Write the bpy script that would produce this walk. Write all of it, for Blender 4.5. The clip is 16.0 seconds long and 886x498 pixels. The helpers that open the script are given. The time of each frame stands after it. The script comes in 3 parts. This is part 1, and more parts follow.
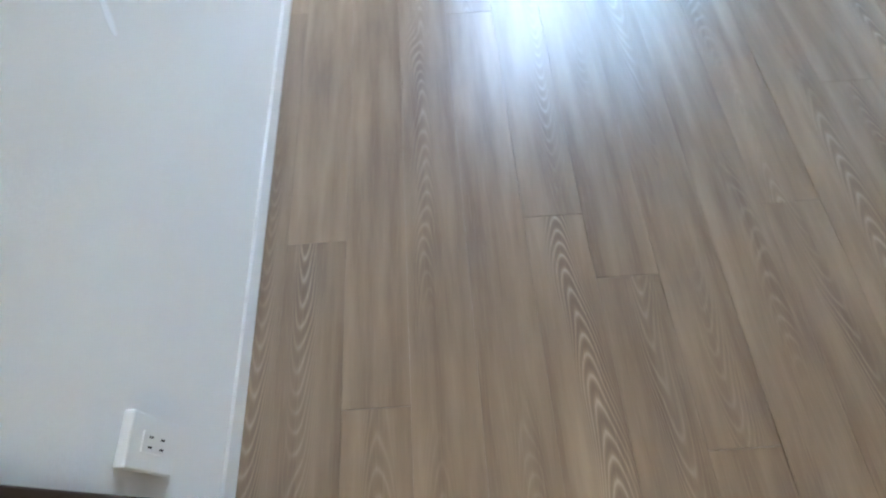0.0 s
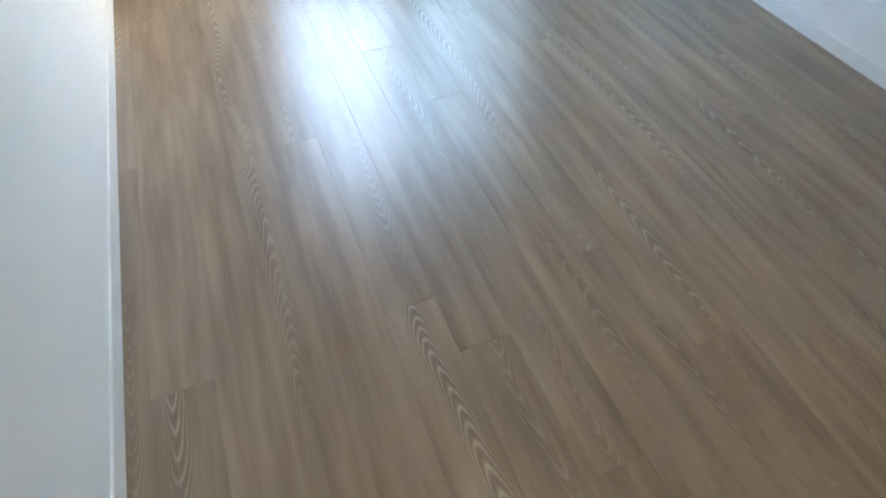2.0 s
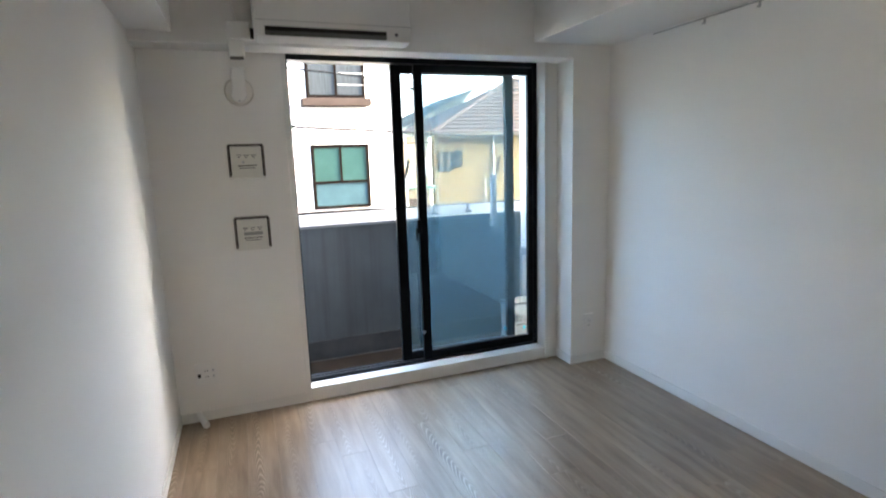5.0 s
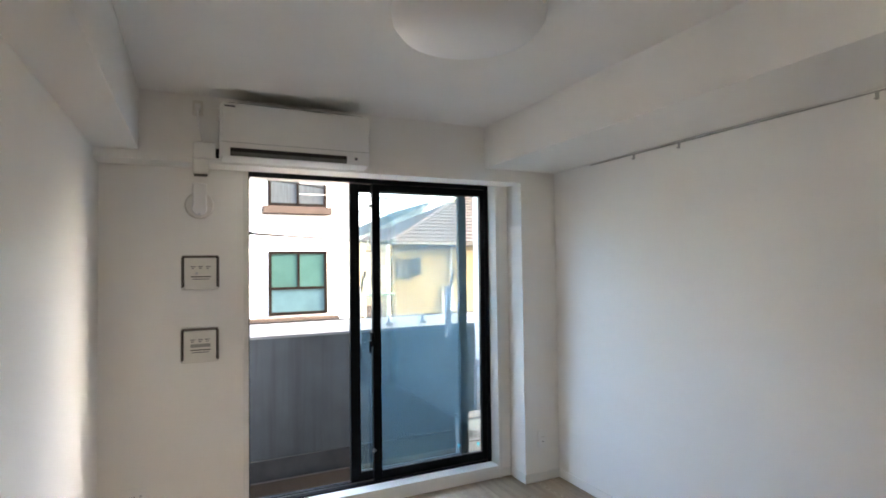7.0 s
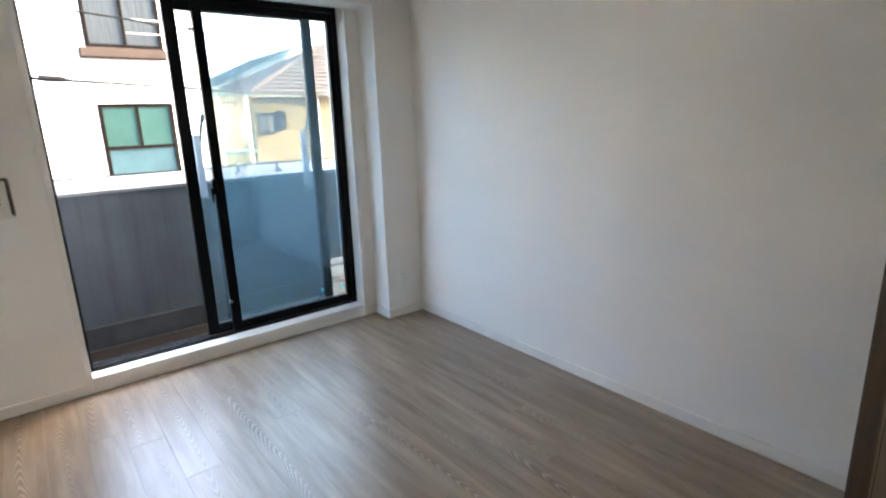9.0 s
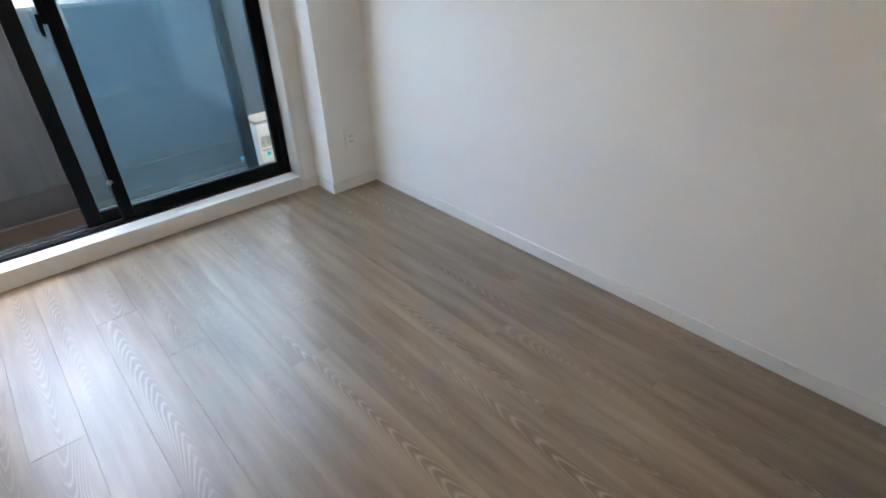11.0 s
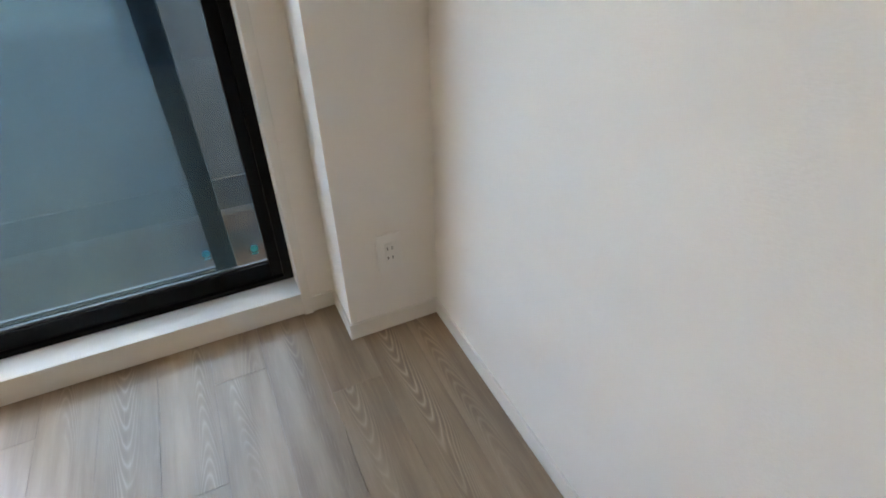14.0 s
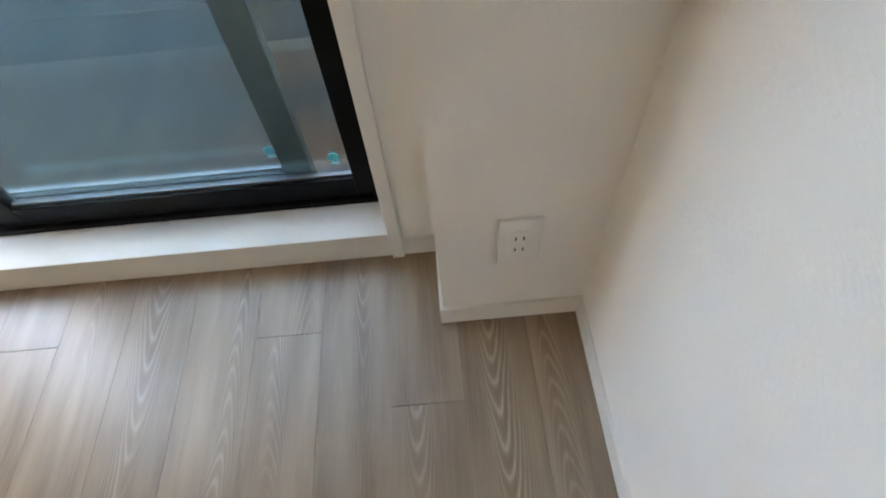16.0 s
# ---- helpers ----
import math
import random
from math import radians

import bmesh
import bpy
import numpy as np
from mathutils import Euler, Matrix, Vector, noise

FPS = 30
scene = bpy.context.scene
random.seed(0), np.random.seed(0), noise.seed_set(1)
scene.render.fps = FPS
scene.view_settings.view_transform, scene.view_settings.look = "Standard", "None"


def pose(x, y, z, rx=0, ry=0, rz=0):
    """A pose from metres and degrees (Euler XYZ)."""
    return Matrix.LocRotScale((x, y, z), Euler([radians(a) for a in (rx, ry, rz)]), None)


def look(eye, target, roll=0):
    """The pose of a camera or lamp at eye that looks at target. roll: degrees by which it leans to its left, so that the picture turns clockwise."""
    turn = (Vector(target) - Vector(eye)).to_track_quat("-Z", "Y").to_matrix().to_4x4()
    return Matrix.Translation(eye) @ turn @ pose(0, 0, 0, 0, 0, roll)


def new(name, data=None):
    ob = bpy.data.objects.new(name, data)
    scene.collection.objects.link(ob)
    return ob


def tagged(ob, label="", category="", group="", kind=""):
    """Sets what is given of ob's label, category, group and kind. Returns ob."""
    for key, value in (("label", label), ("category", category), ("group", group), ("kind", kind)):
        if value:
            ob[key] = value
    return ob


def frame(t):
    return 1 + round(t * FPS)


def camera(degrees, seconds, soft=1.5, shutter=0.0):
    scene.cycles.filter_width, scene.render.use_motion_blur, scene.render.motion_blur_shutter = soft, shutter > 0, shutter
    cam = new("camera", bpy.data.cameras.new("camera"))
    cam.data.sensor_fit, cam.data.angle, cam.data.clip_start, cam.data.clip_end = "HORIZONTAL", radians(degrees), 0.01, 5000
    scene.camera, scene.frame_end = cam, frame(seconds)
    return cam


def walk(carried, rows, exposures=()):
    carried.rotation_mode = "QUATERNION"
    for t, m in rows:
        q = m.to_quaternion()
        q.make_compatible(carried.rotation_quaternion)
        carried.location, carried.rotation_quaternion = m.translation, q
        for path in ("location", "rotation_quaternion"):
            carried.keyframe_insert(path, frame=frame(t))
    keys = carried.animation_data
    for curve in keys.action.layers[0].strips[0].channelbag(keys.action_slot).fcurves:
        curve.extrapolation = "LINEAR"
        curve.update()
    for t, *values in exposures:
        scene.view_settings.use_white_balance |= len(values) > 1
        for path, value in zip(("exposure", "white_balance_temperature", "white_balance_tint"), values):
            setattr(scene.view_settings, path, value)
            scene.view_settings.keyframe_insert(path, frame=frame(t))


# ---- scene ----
cam = camera(80.0, 16.0, soft=1.8, shutter=0.3)
PATH = [
    (0, (0.419, -2.806, 1.058), (0.406, -1.872, -0.711), -4.7),
    (0.5, (0.411, -2.824, 1.052), (0.679, -1.941, -0.723), 1.2),
    (1, (0.446, -2.838, 1.081), (0.793, -1.947, -0.676), 1.9),
    (1.5, (0.467, -2.854, 1.109), (0.871, -1.881, -0.591), 2.5),
    (2, (0.467, -2.864, 1.142), (0.95, -1.729, -0.433), 1.9),
    (2.5, (0.451, -2.875, 1.176), (1.017, -1.556, -0.217), 1.1),
    (3, (0.441, -2.892, 1.214), (1.059, -1.419, 0.01), 0.3),
    (3.5, (0.426, -2.904, 1.25), (1.09, -1.306, 0.248), -0.2),
    (4, (0.431, -2.937, 1.294), (1.104, -1.228, 0.504), -1.1),
    (4.5, (0.419, -2.979, 1.338), (1.1, -1.184, 0.777), -1.7),
    (5, (0.415, -3.012, 1.379), (1.106, -1.166, 1.041), -1.9),
    (5.2, (0.413, -3.031, 1.384), (1.111, -1.172, 1.142), -1.9),
    (7.3, (0.421, -3.079, 1.424), (1.325, -1.296, 1.489), -0.2),
    (7.5, (0.438, -3.081, 1.416), (1.402, -1.33, 1.463), -0.3),
    (8, (0.47, -3.08, 1.387), (1.549, -1.396, 1.365), -0.7),
    (8.5, (0.52, -3.073, 1.373), (1.659, -1.445, 1.145), -1.1),
    (9, (0.588, -3.026, 1.304), (1.787, -1.501, 0.818), -1.9),
    (9.5, (0.72, -2.871, 1.25), (1.953, -1.487, 0.498), -2.6),
    (9.7, (0.775, -2.812, 1.244), (2.007, -1.465, 0.426), -2.7),
    (11.8, (1.36, -2.189, 1.147), (2.31, -0.831, 0.028), -4.9),
    (12, (1.426, -2.104, 1.142), (2.319, -0.712, 0.018), -5.0),
    (12.5, (1.58, -1.861, 1.135), (2.45, -0.441, 0.027), -3.4),
    (13, (1.773, -1.65, 1.133), (2.635, -0.225, 0.026), -1.8),
    (13.5, (1.999, -1.461, 1.129), (2.823, -0.031, 0.0), -1.1),
    (14, (2.143, -1.286, 1.106), (2.82, 0.189, -0.063), -1.2),
    (14.5, (2.251, -1.101, 1.096), (2.692, 0.422, -0.123), -1.3),
    (15, (2.323, -0.886, 1.046), (2.53, 0.579, -0.3), -2.1),
    (15.5, (2.374, -0.712, 1.005), (2.429, 0.566, -0.532), -3.9),
    (16, (2.379, -0.641, 0.973), (2.361, 0.456, -0.7), -6.0),
]
walk(cam, [(t, look(eye, target, roll)) for t, eye, target, roll in PATH],
     exposures=[(0, 6.22, 5950, 0), (1.5, 6.03, 6000, -2), (2.5, 5.78, 6550, -1), (3.5, 5.47, 7050, 3), (5, 5.28, 6600, 5),
                (7.2, 5.5, 7000, 8), (8, 5.52, 7000, 7), (9, 5.5, 6900, 7), (11.5, 5.66, 7600, 8), (12.5, 5.58, 8100, 7),
                (14, 5.51, 8600, 11), (15, 5.56, 8900, 12), (16, 5.63, 8600, 10)])

# ---- world and sun ----
SUN_ELEVATION, SUN_TURN = radians(25), radians(98)   # the sun stands along the street, just behind our own facade
world = bpy.data.worlds.new("sky")
scene.world = world
world.use_nodes = True
wn = world.node_tree.nodes
sky = wn.new("ShaderNodeTexSky")
sky.sky_type = "NISHITA"
sky.sun_disc = False
sky.sun_elevation = SUN_ELEVATION
sky.sun_rotation = SUN_TURN
sky.air_density = 0.75
sky.dust_density = 7.0
sky.ozone_density = 0.6
wn["Background"].inputs["Strength"].default_value = 0.15
world.node_tree.links.new(sky.outputs[0], wn["Background"].inputs["Color"])
sun = new("sun", bpy.data.lights.new("sun", "SUN"))
sun.data.energy = 0.5
sun.data.angle = radians(10)
sun.data.color = (1.0, 0.95, 0.88)
sun_from = Vector((math.sin(SUN_TURN) * math.cos(SUN_ELEVATION), math.cos(SUN_TURN) * math.cos(SUN_ELEVATION), math.sin(SUN_ELEVATION)))
sun.matrix_world = look(sun_from * 30, (0, 0, 0))

# unseen fill lamp in the hall, guessed from a glint on the air inlet and added to brighten the window wall
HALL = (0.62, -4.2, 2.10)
hall = new("hall_fill_lamp", bpy.data.lights.new("hall_fill_lamp", "POINT"))
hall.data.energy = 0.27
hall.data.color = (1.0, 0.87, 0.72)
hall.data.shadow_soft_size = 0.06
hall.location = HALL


# ---- material helpers ----
def material(name, color, rough=0.5, metal=0.0, vary=0.06, scale=6.0, bump=0.0, bump_scale=120.0, spec=0.5, stretch=(1, 1, 1)):
    """A surface with large soft variation and a fine relief."""
    m = bpy.data.materials.new(name)
    m.use_nodes = True
    n, l = m.node_tree.nodes, m.node_tree.links
    b = n["Principled BSDF"]
    b.inputs["Roughness"].default_value = rough
    b.inputs["Metallic"].default_value = metal
    b.inputs["Specular IOR Level"].default_value = spec
    tc = n.new("ShaderNodeTexCoord")
    mp = n.new("ShaderNodeMapping")
    mp.inputs["Scale"].default_value = stretch
    l.new(tc.outputs["Object"], mp.inputs["Vector"])
    nz = n.new("ShaderNodeTexNoise")
    nz.inputs["Scale"].default_value = scale
    nz.inputs["Detail"].default_value = 6
    l.new(mp.outputs[0], nz.inputs["Vector"])
    r = n.new("ShaderNodeValToRGB")
    r.color_ramp.elements[0].position, r.color_ramp.elements[1].position = 0.3, 0.7
    r.color_ramp.elements[0].color = (*[c * (1 - vary) for c in color], 1)
    r.color_ramp.elements[1].color = (*[min(1, c * (1 + vary)) for c in color], 1)
    l.new(nz.outputs["Fac"], r.inputs[0])
    l.new(r.outputs[0], b.inputs["Base Color"])
    if bump:
        nb = n.new("ShaderNodeTexNoise")
        nb.inputs["Scale"].default_value = bump_scale
        nb.inputs["Detail"].default_value = 4
        l.new(mp.outputs[0], nb.inputs["Vector"])
        bp = n.new("ShaderNodeBump")
        bp.inputs["Strength"].default_value = bump
        bp.inputs["Distance"].default_value = 0.004
        l.new(nb.outputs["Fac"], bp.inputs["Height"])
        l.new(bp.outputs[0], b.inputs["Normal"])
    return m


def math_node(m, op, a, b=None, clamp=False):
    x = m.node_tree.nodes.new("ShaderNodeMath")
    x.operation, x.use_clamp = op, clamp
    for i, v in enumerate((a, b)):
        if v is None:
            continue
        if isinstance(v, (int, float)):
            x.inputs[i].default_value = v
        else:
            m.node_tree.links.new(v, x.inputs[i])
    return x.outputs[0]


def noise_of(m, vector, scale, detail=3.0, rough=0.5):
    x = m.node_tree.nodes.new("ShaderNodeTexNoise")
    x.inputs["Scale"].default_value, x.inputs["Detail"].default_value, x.inputs["Roughness"].default_value = scale, detail, rough
    m.node_tree.links.new(vector, x.inputs["Vector"])
    return x.outputs["Fac"]


def mix_color(m, fac, a, b):
    x = m.node_tree.nodes.new("ShaderNodeMix")
    x.data_type = "RGBA"
    for i, v in ((0, fac), (6, a), (7, b)):
        if isinstance(v, (int, float)):
            x.inputs[i].default_value = v
        elif isinstance(v, tuple):
            x.inputs[i].default_value = (*v, 1)
        else:
            m.node_tree.links.new(v, x.inputs[i])
    return x.outputs[2]


def oak_material():
    """Greige limed oak: nested cathedral arches down the middle of a board, fine straight pores beside them."""
    m = bpy.data.materials.new("limed_oak")
    m.use_nodes = True
    n, l = m.node_tree.nodes, m.node_tree.links
    b = n["Principled BSDF"]
    tc = n.new("ShaderNodeTexCoord")
    info = n.new("ShaderNodeObjectInfo")
    rnd = info.outputs["Random"]
    rnd2 = math_node(m, "FRACT", math_node(m, "MULTIPLY", rnd, 17.31))
    rnd3 = math_node(m, "FRACT", math_node(m, "MULTIPLY", rnd, 53.77))
    sep = n.new("ShaderNodeSeparateXYZ")
    l.new(tc.outputs["Object"], sep.inputs[0])
    x, y = sep.outputs[0], sep.outputs[1]

    def stretched(sx, sy):
        c = n.new("ShaderNodeCombineXYZ")
        l.new(math_node(m, "MULTIPLY", x, sx), c.inputs[0])
        l.new(math_node(m, "MULTIPLY", y, sy), c.inputs[1])
        l.new(math_node(m, "MULTIPLY", rnd, 91.0), c.inputs[2])
        return c.outputs[0]

    rings = noise_of(m, stretched(9, 0.6), 1.0, 1.0)
    bends = noise_of(m, stretched(15, 3.2), 1.0, 1.0)
    jitter = noise_of(m, stretched(70, 10), 1.0, 2)
    fine = noise_of(m, stretched(420, 12), 1.0, 3)
    streak = noise_of(m, stretched(24, 2.4), 1.0, 4)
    blotch = noise_of(m, stretched(6, 0.9), 1.0, 2)
    sway = noise_of(m, stretched(2, 2.0), 1.0, 1)
    centre = math_node(m, "ADD", math_node(m, "MULTIPLY", math_node(m, "SUBTRACT", rnd2, 0.5), 0.06),
                       math_node(m, "MULTIPLY", math_node(m, "SUBTRACT", sway, 0.5), 0.06))
    c = math_node(m, "SUBTRACT", x, centre)
    c2 = math_node(m, "MULTIPLY", math_node(m, "MULTIPLY", c, c), 105.0)
    way = math_node(m, "SUBTRACT", math_node(m, "MULTIPLY", math_node(m, "GREATER_THAN", rnd3, 0.5), 1.1), 0.55)
    v = math_node(m, "ADD", math_node(m, "MULTIPLY", y, way), c2)
    v = math_node(m, "ADD", math_node(m, "MULTIPLY", v, 36.0), math_node(m, "MULTIPLY", rings, 14.0))
    v = math_node(m, "ADD", v, math_node(m, "ADD", math_node(m, "MULTIPLY", jitter, 0.28), math_node(m, "MULTIPLY", bends, 3.4)))
    wave = math_node(m, "ADD", math_node(m, "MULTIPLY", math_node(m, "SINE", math_node(m, "MULTIPLY", v, 6.283)), 0.5), 0.5)
    line = math_node(m, "POWER", wave, 6.0)
    near = math_node(m, "SUBTRACT", 1.0, math_node(m, "MULTIPLY", math_node(m, "ABSOLUTE", c), 21.0), clamp=True)
    along = math_node(m, "MULTIPLY", math_node(m, "SUBTRACT", blotch, math_node(m, "ADD", 0.36, math_node(m, "MULTIPLY", rnd2, 0.14))), 4.0, clamp=True)
    arches = math_node(m, "MULTIPLY", math_node(m, "MULTIPLY", line, near), along)
    arches = math_node(m, "MULTIPLY", arches, math_node(m, "ADD", 0.35, math_node(m, "MULTIPLY", fine, 0.9)))
    dark = math_node(m, "MULTIPLY", math_node(m, "MULTIPLY", math_node(m, "SUBTRACT", 1.0, wave), near), along)
    base = mix_color(m, math_node(m, "MULTIPLY", math_node(m, "SUBTRACT", streak, 0.3), 2.0, clamp=True), OAK_DARK, OAK_LIGHT)
    tone = math_node(m, "ADD", 0.91, math_node(m, "MULTIPLY", rnd3, 0.15))
    hsv = n.new("ShaderNodeHueSaturation")
    l.new(base, hsv.inputs["Color"])
    l.new(tone, hsv.inputs["Value"])
    col = mix_color(m, math_node(m, "MULTIPLY", dark, 0.52), hsv.outputs[0], OAK_DEEP)
    col = mix_color(m, math_node(m, "MULTIPLY", math_node(m, "SUBTRACT", fine, 0.52), 1.4, clamp=True), col, OAK_PORE)
    col = mix_color(m, math_node(m, "MULTIPLY", arches, 0.50, clamp=True), col, OAK_LIME)
    l.new(col, b.inputs["Base Color"])
    cloud = noise_of(m, stretched(9, 5), 1.0, 3)
    l.new(math_node(m, "ADD", 0.285, math_node(m, "MULTIPLY", cloud, 0.11)), b.inputs["Roughness"])
    b.inputs["Specular IOR Level"].default_value = 1.0
    bp = n.new("ShaderNodeBump")
    bp.inputs["Strength"].default_value = 0.07
    bp.inputs["Distance"].default_value = 0.001
    l.new(math_node(m, "ADD", fine, math_node(m, "MULTIPLY", streak, 1.5)), bp.inputs["Height"])
    l.new(bp.outputs[0], b.inputs["Normal"])
    return m


def glass_material(name, tint, dust):
    """A thin pane: clear with a blue-green tint, dust coloured blue to paint in a haze, and a faintly smeared mirror
    gloss by Fresnel, raised and tinted blue for the same haze.
    """
    m = bpy.data.materials.new(name)
    m.use_nodes = True
    n, l = m.node_tree.nodes, m.node_tree.links
    n.remove(n["Principled BSDF"])
    clear = n.new("ShaderNodeBsdfTransparent")
    clear.inputs[0].default_value = (*tint, 1)
    film = n.new("ShaderNodeBsdfTranslucent")
    # blue here imitates the haze of skylight on the glass
    film.inputs[0].default_value = (0.28, 0.62, 0.80, 1)
    dusty = n.new("ShaderNodeMixShader")
    dusty.inputs[0].default_value = dust
    l.new(clear.outputs[0], dusty.inputs[1])
    l.new(film.outputs[0], dusty.inputs[2])
    gloss = n.new("ShaderNodeBsdfGlossy")
    gloss.inputs["Color"].default_value = (0.55, 0.85, 1.0, 1)
    tc = n.new("ShaderNodeTexCoord")
    smear = noise_of(m, tc.outputs["Object"], 3.5, 6)
    l.new(math_node(m, "ADD", 0.04, math_node(m, "MULTIPLY", smear, 0.08)), gloss.inputs["Roughness"])
    facing = n.new("ShaderNodeLayerWeight").outputs["Facing"]
    fres = math_node(m, "ADD", 0.10, math_node(m, "MULTIPLY", math_node(m, "POWER", facing, 4.0), 0.6))
    mix = n.new("ShaderNodeMixShader")
    l.new(fres, mix.inputs[0])
    l.new(dusty.outputs[0], mix.inputs[1])
    l.new(gloss.outputs[0], mix.inputs[2])
    l.new(mix.outputs[0], n["Material Output"].inputs[0])
    return m


def stained_concrete():
    """Painted grey parapet with vertical run-off streaks."""
    m = material("grey_parapet", (0.052, 0.058, 0.064), 0.85, spec=0.05, vary=0.16, scale=2.2, bump=0.3, bump_scale=60)
    n, l = m.node_tree.nodes, m.node_tree.links
    b = n["Principled BSDF"]
    src = b.inputs["Base Color"].links[0].from_socket
    tc = n.new("ShaderNodeTexCoord")
    mp = n.new("ShaderNodeMapping")
    mp.inputs["Scale"].default_value = (11, 1, 0.45)
    l.new(tc.outputs["Object"], mp.inputs[0])
    s = noise_of(m, mp.outputs[0], 1.0, 5, 0.6)
    f = math_node(m, "MULTIPLY", math_node(m, "SUBTRACT", s, 0.5), 3.0, clamp=True)
    l.new(mix_color(m, math_node(m, "MULTIPLY", f, 0.52), src, (0.020, 0.019, 0.019)), b.inputs["Base Color"])
    return m


OAK_DARK, OAK_LIGHT = (0.204, 0.134, 0.082), (0.402, 0.292, 0.190)
OAK_DEEP, OAK_PORE, OAK_LIME = (0.105, 0.068, 0.045), (0.42, 0.318, 0.228), (0.70, 0.585, 0.46)
M_OAK = oak_material()
M_WALL = material("woven_white_wallpaper", (0.86, 0.84, 0.81), 0.9, vary=0.015, scale=3, bump=0.26, bump_scale=260, spec=0.25, stretch=(0.45, 0.45, 1.5))
M_PATCH = material("glint_white", (0.95, 0.95, 0.95), 0.5, vary=0.01)
M_CEIL = material("white_ceiling_paper", (0.86, 0.845, 0.82), 0.92, vary=0.015, scale=3, bump=0.25, bump_scale=300, spec=0.2)
M_TRIM = material("white_vinyl_trim", (0.80, 0.785, 0.755), 0.48, vary=0.02, scale=5)
M_PLASTIC = material("white_plastic", (0.84, 0.83, 0.81), 0.35, vary=0.015, scale=10)
M_SATIN = material("satin_white_plastic", (0.82, 0.81, 0.79), 0.65, vary=0.015, scale=10, spec=0.2)
M_PLASTIC_WARM = material("ivory_plastic", (0.74, 0.71, 0.66), 0.42, vary=0.03, scale=12)
M_GLOW = material("milky_diffuser", (0.88, 0.89, 0.90), 0.55, vary=0.01, scale=4)
M_BLACK = material("black_aluminium", (0.005, 0.007, 0.009), 0.36, metal=0.0, vary=0.15, scale=20, bump=0.05, bump_scale=300, spec=0.12)
M_STEEL = material("brushed_steel", (0.55, 0.56, 0.58), 0.3, metal=1.0, vary=0.05, scale=30)
M_BEAD = material("grey_glazing_bead", (0.16, 0.175, 0.19), 0.4, metal=0.3, vary=0.1)
M_ALU = material("dull_aluminium", (0.26, 0.27, 0.29), 0.6, vary=0.08, scale=10, spec=0.08)
M_HOLE = material("dark_slot", (0.02, 0.018, 0.016), 0.8, vary=0.1)
M_INK = material("grey_print", (0.10, 0.10, 0.11), 0.7, vary=0.05)
M_RAIL = material("dull_grey_metal", (0.42, 0.41, 0.39), 0.5, vary=0.08)
M_COVER = material("ivory_grey_plastic", (0.70, 0.68, 0.63), 0.5, vary=0.04, scale=14)
# lid coloured darker than the box to offset the strong skylight on its top
M_LID = material("darkened_white_lid", (0.13, 0.13, 0.125), 0.6, vary=0.08, scale=8, spec=0.1)
M_BOX = material("box_white_paint", (0.50, 0.50, 0.47), 0.6, vary=0.08, scale=8, spec=0.1)
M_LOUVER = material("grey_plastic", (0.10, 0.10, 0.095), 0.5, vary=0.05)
M_LIP = material("brown_grey_edge", (0.13, 0.11, 0.095), 0.6, vary=0.1)
M_TEAL = material("teal_sticker", (0.03, 0.62, 0.72), 0.4, vary=0.05)
M_DARKWOOD = material("dark_brown_wood", (0.045, 0.032, 0.024), 0.45, vary=0.35, scale=5, stretch=(14, 14, 0.7), bump=0.1, bump_scale=40)
M_PARAPET = stained_concrete()
M_CAP = material("pale_concrete_cap", (0.125, 0.13, 0.138), 0.8, vary=0.1, scale=5, bump=0.2)
M_GUTTER = material("dark_waterproof_coat", (0.035, 0.036, 0.038), 0.6, vary=0.25, scale=6, bump=0.2, bump_scale=40, spec=0.03)
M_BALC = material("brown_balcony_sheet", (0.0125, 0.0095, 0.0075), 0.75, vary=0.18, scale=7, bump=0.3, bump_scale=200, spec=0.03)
M_BACKING = material("mortar_dark", (0.03, 0.024, 0.02), 0.9, vary=0.1)
M_STUCCO = material("white_stucco", (0.80, 0.79, 0.77), 0.9, vary=0.03, scale=1.2, bump=0.3, bump_scale=60)
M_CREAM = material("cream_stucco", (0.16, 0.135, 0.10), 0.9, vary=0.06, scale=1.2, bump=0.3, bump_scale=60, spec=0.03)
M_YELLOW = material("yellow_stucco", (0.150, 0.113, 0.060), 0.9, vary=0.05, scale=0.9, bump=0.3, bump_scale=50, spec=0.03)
M_OUTER = material("grey_render", (0.42, 0.42, 0.42), 0.9, vary=0.08, scale=1.0)
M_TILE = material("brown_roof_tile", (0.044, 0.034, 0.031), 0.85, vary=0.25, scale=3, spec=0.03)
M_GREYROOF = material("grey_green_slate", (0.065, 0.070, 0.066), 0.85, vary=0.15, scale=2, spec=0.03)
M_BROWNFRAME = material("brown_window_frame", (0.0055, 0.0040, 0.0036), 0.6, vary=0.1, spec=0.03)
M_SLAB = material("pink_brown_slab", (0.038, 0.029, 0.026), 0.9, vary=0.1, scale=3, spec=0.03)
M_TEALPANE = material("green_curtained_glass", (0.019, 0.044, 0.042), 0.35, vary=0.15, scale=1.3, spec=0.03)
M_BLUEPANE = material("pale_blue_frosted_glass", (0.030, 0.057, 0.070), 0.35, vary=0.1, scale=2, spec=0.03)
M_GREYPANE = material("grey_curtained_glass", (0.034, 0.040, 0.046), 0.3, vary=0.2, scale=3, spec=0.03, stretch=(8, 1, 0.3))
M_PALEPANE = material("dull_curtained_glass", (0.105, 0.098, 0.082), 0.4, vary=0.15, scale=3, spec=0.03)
M_CABLE = material("black_cable", (0.01, 0.01, 0.011), 0.8, vary=0.1, spec=0.03)
